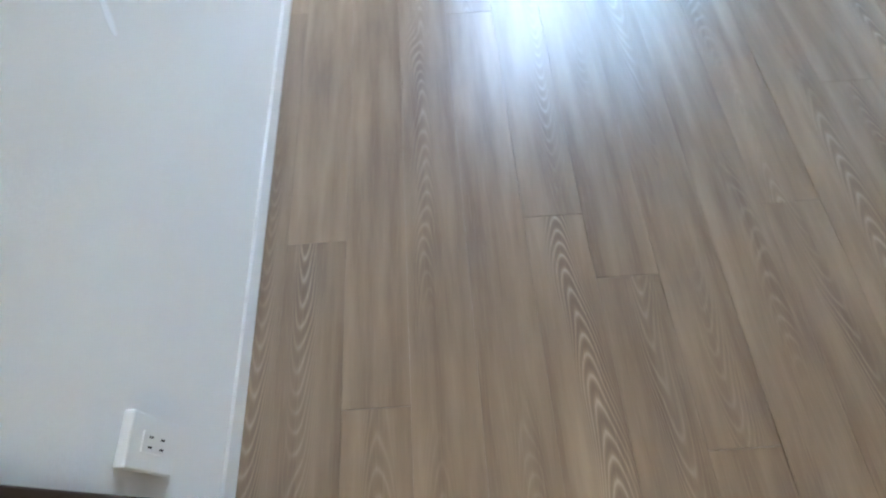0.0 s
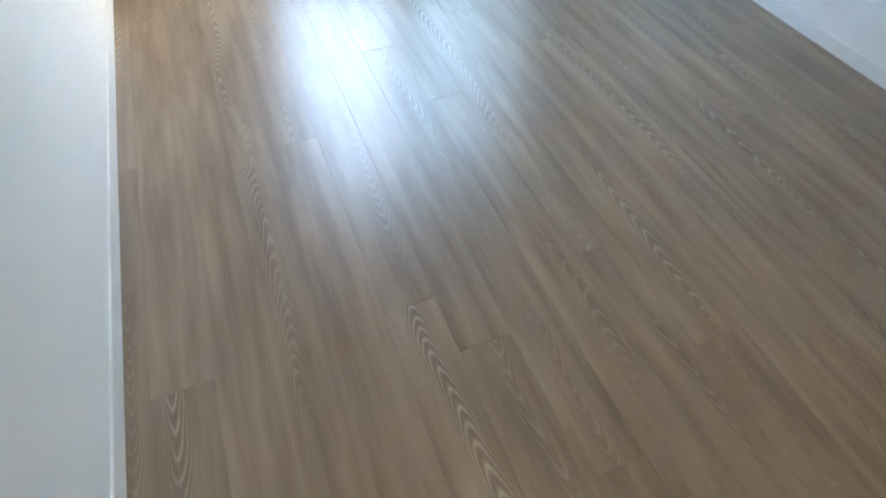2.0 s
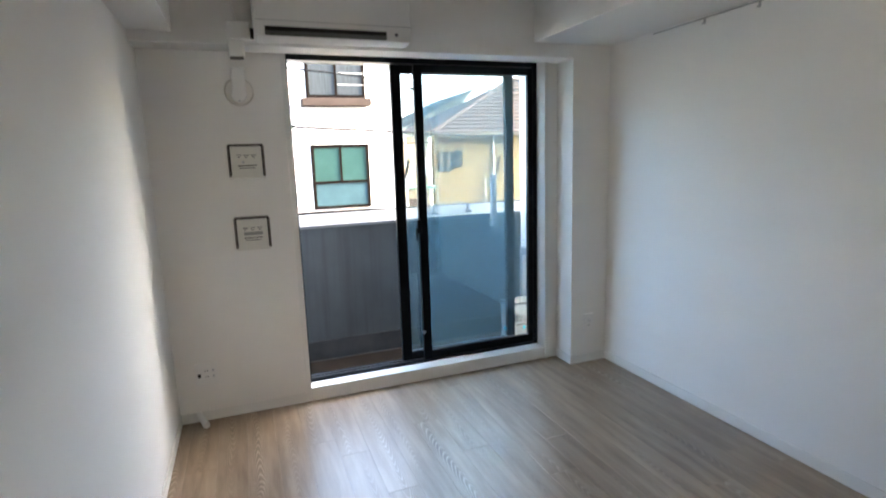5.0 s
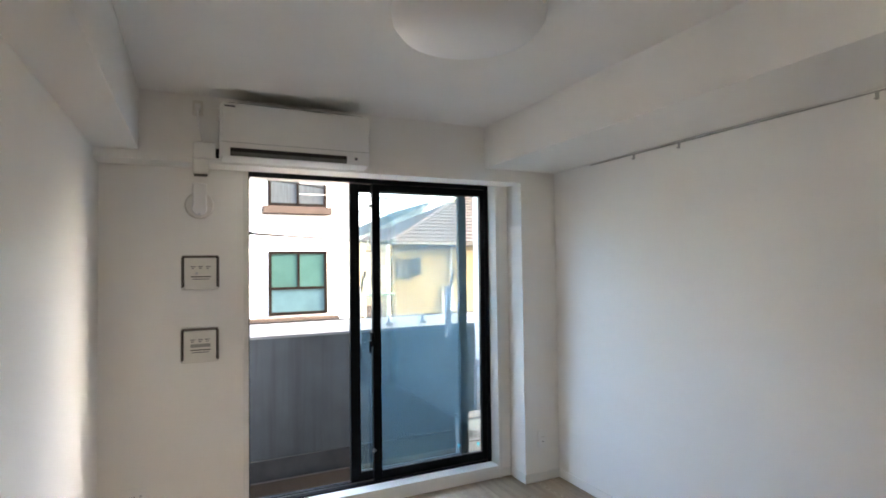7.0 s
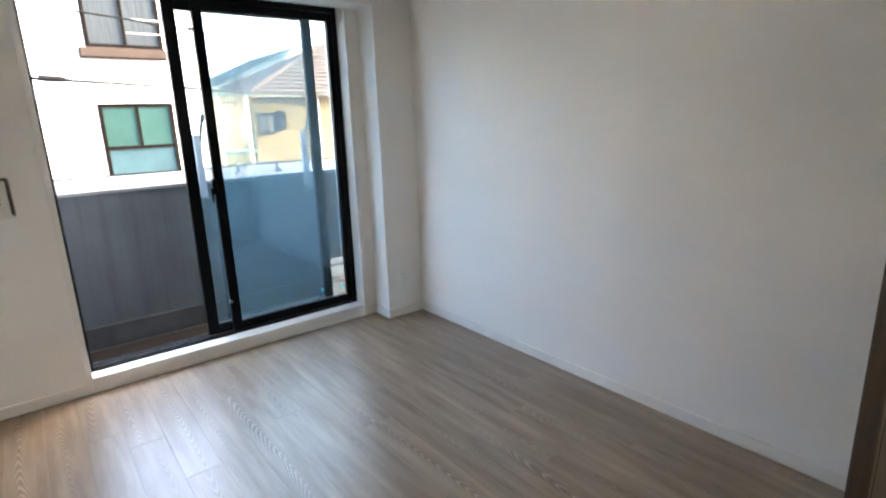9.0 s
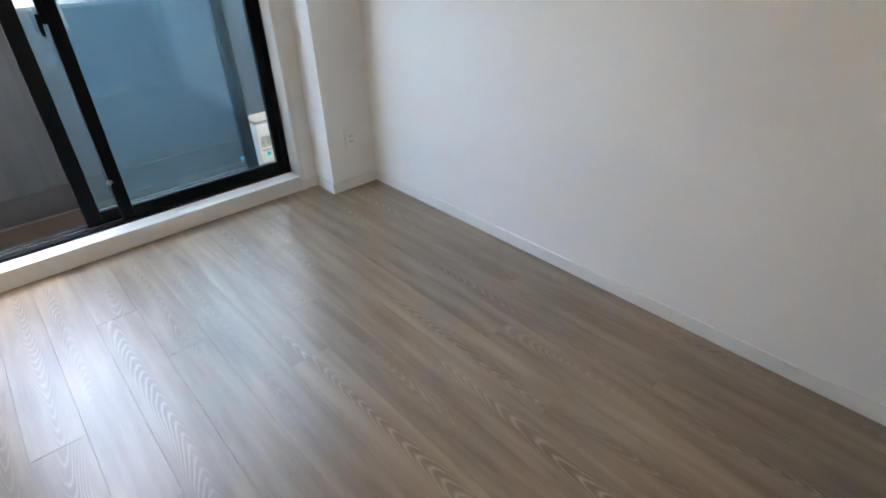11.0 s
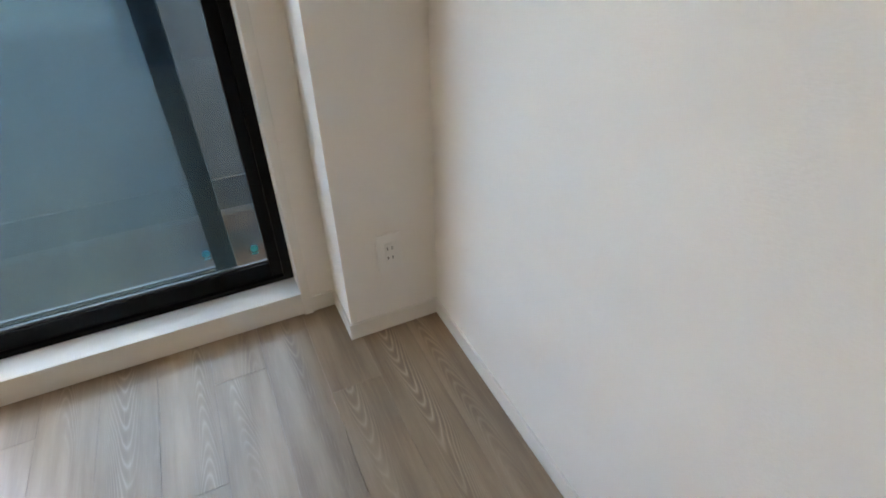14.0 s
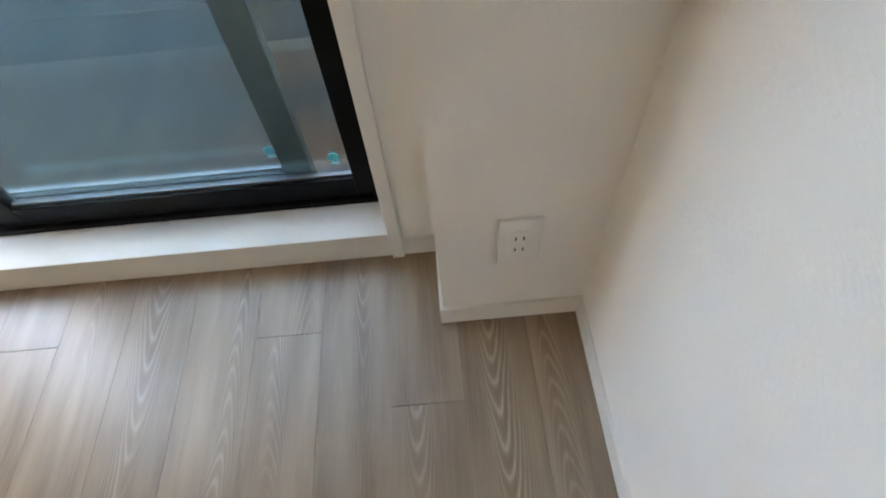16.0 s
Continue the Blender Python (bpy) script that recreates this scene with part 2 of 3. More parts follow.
M_ASPHALT = material("asphalt", (0.05, 0.05, 0.052), 0.9, vary=0.2, scale=3, bump=0.3, bump_scale=80)
M_AWNING = material("green_awning", (0.06, 0.10, 0.085), 0.7, vary=0.1, spec=0.03)
M_WIRE = material("grey_wire", (0.30, 0.30, 0.29), 0.5, vary=0.05)
M_GLASS = glass_material("dusty_hazed_glass", (0.86, 0.90, 0.91), 0.019)


# ---- mesh helpers ----
def add_box(bm, x0, x1, y0, y1, z0, z1, bevel=0.0, segments=2):
    vs = [bm.verts.new((x, y, z)) for z in (z0, z1) for y in (y0, y1) for x in (x0, x1)]
    fs = [bm.faces.new([vs[i] for i in f]) for f in ((0, 2, 3, 1), (4, 5, 7, 6), (0, 1, 5, 4), (2, 6, 7, 3), (0, 4, 6, 2), (1, 3, 7, 5))]
    if bevel:
        edges = list({e for f in fs for e in f.edges})
        bmesh.ops.bevel(bm, geom=edges, offset=bevel, segments=segments, affect="EDGES", profile=0.5)
    return bm


def boxes(*rows, bevel=0.0):
    bm = bmesh.new()
    for r in rows:
        add_box(bm, *r, bevel=bevel)
    return bm


def tube(bm, a, b, r0, r1=None, sides=20):
    a, b = Vector(a), Vector(b)
    d = b - a
    m = Matrix.Translation((a + b) / 2) @ d.to_track_quat("Z", "Y").to_matrix().to_4x4()
    bmesh.ops.create_cone(bm, cap_ends=True, segments=sides, radius1=r0, radius2=r0 if r1 is None else r1, depth=d.length, matrix=m)
    return bm


def prism_x(bm, profile, x0, x1):
    """A profile of (y, z) corners drawn out along x."""
    a = [bm.verts.new((x0, y, z)) for y, z in profile]
    b = [bm.verts.new((x1, y, z)) for y, z in profile]
    k = len(profile)
    for i in range(k):
        bm.faces.new((a[i], a[(i + 1) % k], b[(i + 1) % k], b[i]))
    bm.faces.new(a[::-1])
    bm.faces.new(b)
    bmesh.ops.recalc_face_normals(bm, faces=bm.faces)
    return bm


def turned(bm, profile, centre, sides=48):
    """A profile of (radius, z) turned about the vertical."""
    rings = []
    for r, z in profile:
        if r < 1e-6:
            rings.append([bm.verts.new((centre[0], centre[1], z))])
        else:
            rings.append([bm.verts.new((centre[0] + r * math.cos(2 * math.pi * i / sides), centre[1] + r * math.sin(2 * math.pi * i / sides), z)) for i in range(sides)])
    for p, q in zip(rings, rings[1:]):
        for i in range(sides):
            j = (i + 1) % sides
            if len(p) == 1:
                bm.faces.new((p[0], q[i], q[j]))
            elif len(q) == 1:
                bm.faces.new((p[i], q[0], p[j]))
            else:
                bm.faces.new((p[i], q[i], q[j], p[j]))
    bmesh.ops.recalc_face_normals(bm, faces=bm.faces)
    return bm


def mesh_of(name, bm, mat, smooth=False):
    me = bpy.data.meshes.new(name)
    bm.to_mesh(me)
    bm.free()
    me.materials.append(mat)
    if smooth:
        for p in me.polygons:
            p.use_smooth = True
        me.set_sharp_from_angle(angle=radians(40))
    return me


def part(name, bm, mat, parent, label="", smooth=False):
    ob = new(name, mesh_of(name, bm, mat, smooth))
    ob.parent = parent
    if label:
        ob["label"] = label
    return ob


def thing(name, label, category, group="", kind="", at=(0, 0, 0)):
    """An empty at the base of a thing; its parts are given in world metres and hang from it unmoved."""
    ob = new(name)
    ob.empty_display_size = 0.05
    return tagged(ob, label, category, group, kind)


def structure(name, bm, mat, label, category):
    return tagged(new(name, mesh_of(name, bm, mat)), label, category, "", "structure")


def bent(name, points, radius, mat, parent=None, label=""):
    """A round cable through points."""
    cu = bpy.data.curves.new(name, "CURVE")
    cu.dimensions, cu.bevel_depth, cu.bevel_resolution = "3D", radius, 2
    sp = cu.splines.new("NURBS")
    sp.points.add(len(points) - 1)
    for p, co in zip(sp.points, points):
        p.co = (*co, 1)
    sp.use_endpoint_u, sp.order_u = True, min(4, len(points))
    tmp = bpy.data.objects.new(name, cu)
    me = bpy.data.meshes.new_from_object(tmp)
    bpy.data.objects.remove(tmp)
    me.name = name
    me.materials.clear()
    me.materials.append(mat)
    ob = new(name, me)
    if parent:
        ob.parent = parent
    if label:
        ob["label"] = label
    return ob


def lettering(name, body, size, m, mat, parent, label):
    """Flat printed characters lying at the pose m."""
    cu = bpy.data.curves.new(name, "FONT")
    cu.body, cu.size, cu.extrude = body, size, 0.0006
    tmp = bpy.data.objects.new(name, cu)
    me = bpy.data.meshes.new_from_object(tmp)
    bpy.data.objects.remove(tmp)
    me.transform(m)
    me.materials.clear()
    me.materials.append(mat)
    ob = new(name, me)
    ob.parent = parent
    ob["label"] = label
    return ob


# ---- the room: x 0 to 2.62 across, y from the window wall at 0 back to the doorway at -2.77, floor at 0 ----
WX0, WX1 = -0.007, 2.630          # wall faces; the baseboards stand 7 mm proud
CEIL, BACK, HALL_END = 2.29, -2.768, -4.5
OX0, OX1, SILL, OZ1 = 0.690, 2.258, 0.080, 1.967   # the window's black frame
PIL_X, PIL_Y = 2.360, -0.174
NB = 1.950                         # underside of the beam over the window, flush with the pillar

structure("wall_west", boxes((WX0 - 0.15, WX0, HALL_END - 0.15, 0.2, -0.3, 2.75)), M_WALL, "white woven wallpaper side wall", "wall")
# brighter white patch that paints a slanting glint of light on the wall
glint_patch = tube(bmesh.new(), (WX0 - 0.0005, 0, 0), (WX0 + 0.0005, 0, 0), 0.009, sides=18)
bmesh.ops.scale(glint_patch, vec=(1, 1, 2.9), verts=glint_patch.verts)
bmesh.ops.rotate(glint_patch, cent=(0, 0, 0), matrix=Matrix.Rotation(radians(-30), 3, "X"), verts=glint_patch.verts)
bmesh.ops.translate(glint_patch, vec=(0, -2.181, 0.600), verts=glint_patch.verts)
part("patch", glint_patch, M_PATCH, bpy.data.objects["wall_west"], "small slanting white patch painted as a light glint on the wallpaper")
structure("wall_east", boxes((WX1, WX1 + 0.15, HALL_END - 0.15, 0.2, -0.3, 2.75)), M_WALL, "white woven wallpaper side wall", "wall")
structure("wall_north", boxes(
    (WX0, OX0 - 0.022, 0.0, 0.2, -0.3, 2.75), (OX1 + 0.022, WX1, 0.0, 0.2, -0.3, 2.75),
    (OX0 - 0.022, OX1 + 0.022, 0.0, 0.2, OZ1 + 0.024, 2.75), (OX0 - 0.022, OX1 + 0.022, 0.012, 0.2, -0.3, 0.04)),
    M_WALL, "white wallpapered wall round the balcony window", "wall")
structure("wall_corner_pillar", boxes((PIL_X, WX1, PIL_Y, 0.0, 0.0, NB)), M_WALL, "white wallpapered pillar in the corner", "pillar")
structure("wall_south", boxes((WX0, WX1, HALL_END - 0.15, HALL_END, -0.3, 2.75)), M_WALL, "plain white end wall of the hall", "wall")
structure("wall_partition", boxes((WX0, WX1, BACK - 0.10, BACK, 2.04, CEIL)), M_WALL, "white wall over the wide doorway", "wall")
structure("beam_north", boxes((WX0, WX1, PIL_Y, 0.0, NB, CEIL)), M_WALL, "white wallpapered beam over the balcony window", "beam")
structure("ceiling", boxes((WX0, WX1, HALL_END, 0.0, CEIL, CEIL + 0.2)), M_CEIL, "plain white papered ceiling", "ceiling")
structure("beam_west", boxes((WX0, 0.178, BACK, PIL_Y, 1.995, CEIL)), M_WALL, "white wallpapered beam along the side wall", "beam")
structure("beam_east", boxes((2.090, WX1, BACK, PIL_Y, 2.030, CEIL)), M_WALL, "deep white wallpapered beam along the side wall", "beam")

# baseboards
BH = 0.055
base_w = structure("baseboard_west", boxes((WX0, 0.0, -2.749, 0.0, 0, BH), bevel=0.0015), M_TRIM, "thin white vinyl baseboard", "baseboard")
structure("baseboard_east", boxes((WX1 - 0.007, WX1, BACK, PIL_Y - 0.007, 0, BH), bevel=0.0015), M_TRIM, "thin white vinyl baseboard", "baseboard")
structure("baseboard_pillar", boxes((PIL_X - 0.007, WX1, PIL_Y - 0.007, PIL_Y, 0, BH), (PIL_X - 0.007, PIL_X, PIL_Y, -0.007, 0, BH)), M_TRIM, "thin white vinyl baseboard round the pillar", "baseboard")
structure("baseboard_north", boxes((0.0, OX0 - 0.026, -0.007, 0.0, 0, BH), (OX1 + 0.026, PIL_X - 0.007, -0.007, 0.0, 0, BH)), M_TRIM, "thin white vinyl baseboard under the window wall", "baseboard")

# ---- the balcony window ----
casing = structure("window_casing", boxes(
    (OX0 - 0.026, OX0, -0.005, 0.082, 0.0, NB), (OX1, OX1 + 0.026, -0.015, 0.082, 0.0, NB),
    (OX0, OX1, 0.001, 0.082, OZ1, OZ1 + 0.028), bevel=0.0015), M_TRIM, "white casing lining the balcony window", "window trim")
sill = structure("window_sill", boxes((OX0, OX1, -0.008, 0.082, 0.0, SILL), bevel=0.002), M_TRIM, "low white step under the balcony window", "window sill")

window = thing("window_1", "black aluminium sliding balcony window, half open, dusty blue-hazed glass", "window", kind="structure")
FY0, FY1 = 0.082, 0.180
part("window_frame", boxes((OX0, OX0 + 0.014, FY0, FY1, SILL, OZ1), (OX1 - 0.028, OX1, FY0, FY1, SILL, OZ1),
                           (OX0 + 0.014, OX1 - 0.028, FY0, FY1, OZ1 - 0.032, OZ1 + 0.03), (OX0 + 0.014, OX1 - 0.028, FY0, FY1, SILL, 0.094)), M_BLACK, window)
part("track", boxes((OX0 + 0.014, OX1 - 0.03, 0.108, 0.111, 0.094, 0.100), (OX0 + 0.014, OX1 - 0.03, 0.142, 0.145, 0.094, 0.100)), M_STEEL, window, "worn metal running track")


def sash(name, x0, x1, y0, y1, left, right, label):
    """A sliding sash: two stiles, two rails and its pane, each a piece."""
    z0, z1 = 0.096, OZ1 - 0.034
    s = part(name, boxes((x0, x0 + left, y0, y1, z0, z1), bevel=0.002), M_BLACK, window, label)
    part("stile", boxes((x1 - right, x1, y0, y1, z0, z1), bevel=0.002), M_BLACK, s)
    part("top_rail", boxes((x0 + left, x1 - right, y0, y1, z1 - 0.045, z1), bevel=0.002), M_BLACK, s)
    part("bottom_rail", boxes((x0 + left, x1 - right, y0, y1, z0, z0 + 0.052), bevel=0.002), M_BLACK, s)
    ym = (y0 + y1) / 2
    part("gasket", boxes((x0 + left, x1 - right, ym - 0.005, ym + 0.005, z0 + 0.052, z0 + 0.057), (x0 + left, x1 - right, ym - 0.005, ym + 0.005, z1 - 0.05, z1 - 0.045)), M_BEAD, s, "grey glazing bead")
    pane = part("pane", boxes((x0 + left - 0.003, x1 - right + 0.003, ym - 0.0025, ym + 0.0025, z0 + 0.048, z1 - 0.041)), M_GLASS, s, "dusty glass pane with blue haze put into its colour")
    pane.visible_shadow = False
    return s


inner = sash("inner_sash", 1.428, 2.231, 0.093, 0.124, 0.052, 0.034, "inner sash with crescent lock")
outer = sash("outer_sash", 1.293, 2.108, 0.127, 0.158, 0.062, 0.058, "outer sash slid open behind the other")
lock = part("crescent_lock", boxes((1.410, 1.436, 0.076, 0.093, 0.92, 1.01), (1.396, 1.412, 0.074, 0.086, 0.88, 0.96), bevel=0.004), M_BLACK, window, "black crescent lock lever")
part("child_latch", boxes((1.416, 1.440, 0.081, 0.093, 0.277, 0.288), (1.422, 1.430, 0.077, 0.093, 0.271, 0.294), bevel=0.0015), M_ALU, window, "small metal safety latch")
part("child_latch", boxes((1.398, 1.426, 0.079, 0.093, 1.785, 1.80), bevel=0.002), M_BLACK, window)
for sx, sy in ((2.168, 0.1045), (2.036, 0.1385)):
    bm = bmesh.new()
    tube(bm, (sx, sy + 0.001, 0.204), (sx, sy, 0.204), 0.011, sides=24)
    tube(bm, (sx, sy, 0.204), (sx, sy - 0.0005, 0.204), 0.004, sides=12)
    add_box(bm, sx - 0.009, sx + 0.009, sy, sy + 0.001, 0.186, 0.189)
    part("glass_mark", bm, M_TEAL, window, "small round teal sticker on the glass")

# ---- doorway behind: dark jamb and sliding door ----
structure("door_jamb", boxes((-0.006, 0.014, BACK - 0.10, -2.749, 0.0, 2.04), bevel=0.002), M_DARKWOOD, "dark brown wooden jamb of the wide doorway", "door frame")
door = thing("sliding_door", "dark brown wooden sliding door half across the wide doorway", "door")
part("door_panel", boxes((1.755, 2.611, BACK - 0.073, BACK - 0.037, 0.002, 2.035), bevel=0.006), M_DARKWOOD, door)
part("groove", boxes((1.788, 1.793, BACK - 0.0736, BACK - 0.0364, 0.004, 2.033)), M_HOLE, door, "dark upright groove near the edge")
part("door_stile", boxes((2.612, 2.629, BACK - 0.10, BACK, 0.0, 2.04), bevel=0.003), M_DARKWOOD, door, "dark brown door post")

# ---- air conditioner ----
ac = thing("air_conditioner", "white wall-mounted air conditioner above the balcony window", "air conditioner")
AX0, AX1, AZ0, AZ1, AY = 0.533, 1.272, 1.944, 2.218, PIL_Y
prof = [(-0.002, AZ0 + 0.03), (-0.10, AZ0), (-0.160, AZ0 + 0.002), (-0.186, AZ0 + 0.012), (-0.198, AZ0 + 0.05), (-0.205, AZ0 + 0.10), (-0.206, AZ1 - 0.03), (-0.200, AZ1 - 0.008), (-0.185, AZ1), (-0.002, AZ1)]
bm = prism_x(bmesh.new(), [(AY + y, z) for y, z in prof], AX0, AX1)
bmesh.ops.bevel(bm, geom=[e for e in bm.edges if abs(e.verts[0].co.x - e.verts[1].co.x) < 1e-6], offset=0.010, segments=3, affect="EDGES")
part("body", bm, M_SATIN, ac, smooth=True)
part("air_outlet", boxes((AX0 + 0.044, AX1 - 0.127, AY - 0.2022, AY - 0.150, AZ0 + 0.016, AZ0 + 0.053)), M_HOLE, ac, "dark air outlet slot")
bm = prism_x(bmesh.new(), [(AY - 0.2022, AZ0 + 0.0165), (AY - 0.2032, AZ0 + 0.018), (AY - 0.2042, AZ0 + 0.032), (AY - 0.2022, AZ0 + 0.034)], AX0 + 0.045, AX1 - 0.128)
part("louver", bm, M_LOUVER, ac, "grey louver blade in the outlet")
part("panel_seam", boxes((AX0 + 0.004, AX1 - 0.004, AY - 0.2045, AY - 0.2035, AZ0 + 0.078, AZ0 + 0.0792)), M_LOUVER, ac)
part("receiver_window", boxes((AX1 - 0.083, AX1 - 0.070, AY - 0.203, AY - 0.190, AZ0 + 0.036, AZ0 + 0.048), bevel=0.001), M_INK, ac, "small dark receiver window")
part("maker_mark", boxes((AX0 + 0.018, AX0 + 0.065, AY - 0.2068, AY - 0.205, AZ1 - 0.026, AZ1 - 0.019)), M_INK, ac, "small dark printed mark")
part("intake_grille", boxes(*[(AX0 + 0.03, AX1 - 0.03, AY - 0.18 + 0.02 * i, AY - 0.172 + 0.02 * i, AZ1, AZ1 + 0.003) for i in range(8)]), M_HOLE, ac, "dark intake slots on top")

pipe = thing("pipe_cover", "white plastic pipe cover beside the air conditioner", "pipe cover")
part("elbow_box", boxes((0.413, 0.517, AY - 0.070, AY - 0.001, 1.962, 2.042), bevel=0.006), M_PLASTIC, pipe)
part("duct", boxes((0.413, 0.487, AY - 0.066, AY - 0.001, 1.884, 1.962), bevel=0.010), M_PLASTIC, pipe)
# flat sheet whose dark tone stands for the shade inside the duct
part("duct_end", boxes((0.420, 0.480, AY - 0.060, AY - 0.006, 1.880, 1.884)), M_LOUVER, pipe, "grey sheet painted as the shaded open end of the duct")
part("drain_tube", tube(bmesh.new(), (0.487, AY - 0.03, 1.958), (0.60, AY - 0.03, 1.962), 0.008), M_PLASTIC, pipe, smooth=True)
part("pipe_neck", tube(bmesh.new(), (0.517, AY - 0.04, 1.995), (0.536, AY - 0.04, 1.995), 0.024), M_HOLE, pipe, "dark pipe gap", smooth=True)

plug = thing("wall_socket", "small white socket with plug and cord above the pipe cover", "socket")
part("socket_plate", boxes((0.413, 0.462, AY - 0.010, AY - 0.001, 2.185, 2.262), bevel=0.003), M_PLASTIC_WARM, plug)
part("plug", boxes((0.424, 0.450, AY - 0.040, AY - 0.010, 2.208, 2.240), bevel=0.006), M_PLASTIC, plug)
bent("cord", [(0.437, AY - 0.033, 2.212), (0.434, AY - 0.038, 2.16), (0.446, AY - 0.035, 2.10), (0.462, AY - 0.03, 2.040)], 0.004, M_PLASTIC, plug)

cap = thing("sleeve_cap", "white round wall sleeve cap with a hanging plastic bag", "wall cap")
bm = bmesh.new()
tube(bm, (0.446, -0.001, 1.752), (0.446, -0.014, 1.752), 0.072, 0.064, sides=48)
part("disc", bm, M_PLASTIC_WARM, cap, smooth=True)
part("strap", boxes((0.412, 0.482, -0.026, -0.001, 1.735, 1.872), bevel=0.010), M_PLASTIC, cap, "round-cornered white cover over the sleeve")
part("rim", tube(bmesh.new(), (0.446, -0.014, 1.735), (0.446, -0.027, 1.735), 0.038, 0.034, sides=40), M_PLASTIC, cap, smooth=True)
# bead added to imitate a specular highlight on the cover
part("highlight_bead", boxes((0.441, 0.449, -0.031, -0.027, 1.702, 1.709), bevel=0.001), M_STEEL, cap, "tiny steel bead standing in for a highlight")


# ---- two square air inlets ----
def air_inlet(x, z, mark):
    a = thing("air_inlet", "square white air inlet with a raised cover and dark side gaps", "vent", "air inlets on the wall")
    h = 0.090
    part("backing", boxes((x - h, x + h, -0.008, -0.001, z - h, z + h), bevel=0.003), M_COVER, a)
    part("gap", boxes((x - h + 0.004, x + h - 0.004, -0.016, -0.008, z - h + 0.016, z + h - 0.003)), M_HOLE, a, "dark gap round the cover")
    part("cover", boxes((x - h + 0.013, x + h - 0.013, -0.030, -0.008, z - h + 0.002, z + h - 0.012), bevel=0.004), M_COVER, a)
    for sx in (-1, 1):
        part("side_lip", boxes((x + sx * (h - 0.003) - 0.004, x + sx * (h - 0.003) + 0.004, -0.026, -0.008, z - h + 0.012, z + h - 0.01), bevel=0.0015), M_LIP, a, "dark side edge")
    part("top_lip", boxes((x - h + 0.004, x + h - 0.004, -0.026, -0.008, z + h - 0.007, z + h), bevel=0.0015), M_LIP, a, "dark top edge")
    part("handle_slot", boxes((x - 0.045, x + 0.050, -0.0315, -0.029, z - 0.024, z - 0.019)), M_HOLE, a, "thin dark slot")
    for k in range(3):
        part("printed_sign", boxes((x - 0.047 + 0.036 * k, x - 0.023 + 0.036 * k, -0.0310, -0.029, z + 0.030, z + 0.034),
                                   (x - 0.043 + 0.036 * k, x - 0.030 + 0.036 * k, -0.0310, -0.029, z + 0.020, z + 0.024)), M_INK, a, "small grey printed mark")
    part("printed_line", boxes((x - 0.038, x + 0.042, -0.0310, -0.029, z - 0.036, z - 0.032)), M_INK, a, "faint line of print")
    if mark:
        # small steel dot added to imitate a bright reflection on the cover
        part("knob_or_glint", tube(bmesh.new(), (x - 0.018, -0.029, z - 0.004), (x - 0.018, -0.036, z - 0.004), 0.008, 0.005), M_STEEL, a, "steel dot standing in for a reflected glint", smooth=True)
    else:
        part("label", boxes((x - 0.045, x + 0.050, -0.0308, -0.029, z - 0.008, z + 0.010)), M_WIRE, a, "grey printed label")


air_inlet(0.451, 1.397, True)
air_inlet(0.449, 1.016, False)


# ---- wall outlets; built facing -y at the origin ----
def outlet(name, label, wide, m, thick=0.007):
    o = thing(name, label, "outlet")
    part("plate", boxes((-wide / 2, wide / 2, -thick, 0, -0.06, 0.06), bevel=0.0025), M_PLASTIC, o)
    part("insert", boxes((-0.0135, 0.0135, -thick - 0.002, -thick, -0.033, 0.033), bevel=0.001), M_PLASTIC, o)
    for dz in (-0.015, 0.015):
        for dx in (-0.0064, 0.0064):
            part("pin_hole", boxes((dx - 0.0012, dx + 0.0012, -thick - 0.0026, -thick - 0.0015, dz - 0.0045, dz + 0.0045)), M_HOLE, o)
    o.matrix_world = m
    return o


outlet("wall_outlet", "white double wall outlet low on the corner pillar", 0.07, pose(2.493, PIL_Y, 0.269))
outlet("wall_outlet", "thick white double wall outlet low on the side wall", 0.07, pose(WX0, -2.683, 0.320, 0, 0, 90), thick=0.015)
multi = outlet("media_outlet", "white double-width wall outlet with power and aerial sockets", 0.116, pose(0.146, 0.0, 0.268))
part("aerial_hole", boxes((-0.045, -0.030, -0.0085, -0.007, -0.018, 0.004)), M_HOLE, multi, "black network jack")
for dz in (-0.016, 0.018):
    part("aerial_socket", tube(bmesh.new(), (0.034, -0.007, dz), (0.034, -0.013, dz), 0.006), M_STEEL, multi, "metal aerial socket", smooth=True)

stub = thing("pipe_stub", "short white plastic pipe stub at the wall corner", "pipe")
part("tube", tube(bmesh.new(), (0.088, -0.006, 0.040), (0.125, -0.104, 0.0215), 0.0165), M_PLASTIC, stub, smooth=True)
part("end_cap", tube(bmesh.new(), (0.125, -0.104, 0.0215), (0.128, -0.111, 0.0202), 0.0185), M_PLASTIC, stub, smooth=True)
part("bracket", boxes((0.076, 0.102, -0.013, -0.0072, 0.02, 0.062), bevel=0.002), M_PLASTIC, stub)

# ---- picture rail ----
rail = thing("picture_rail", "thin grey metal picture rail with small hooks under the beam", "picture rail")
part("rail", boxes((WX1 - 0.010, WX1, BACK, -0.55, 2.018, 2.0225), bevel=0.001), M_RAIL, rail)
for hy in (-0.905, -1.205, -2.055):
    part("hook", boxes((WX1 - 0.014, WX1 - 0.010, hy - 0.006, hy + 0.006, 1.990, 2.019), (WX1 - 0.026, WX1 - 0.014, hy - 0.005, hy + 0.005, 1.990, 1.994), bevel=0.001), M_RAIL, rail)

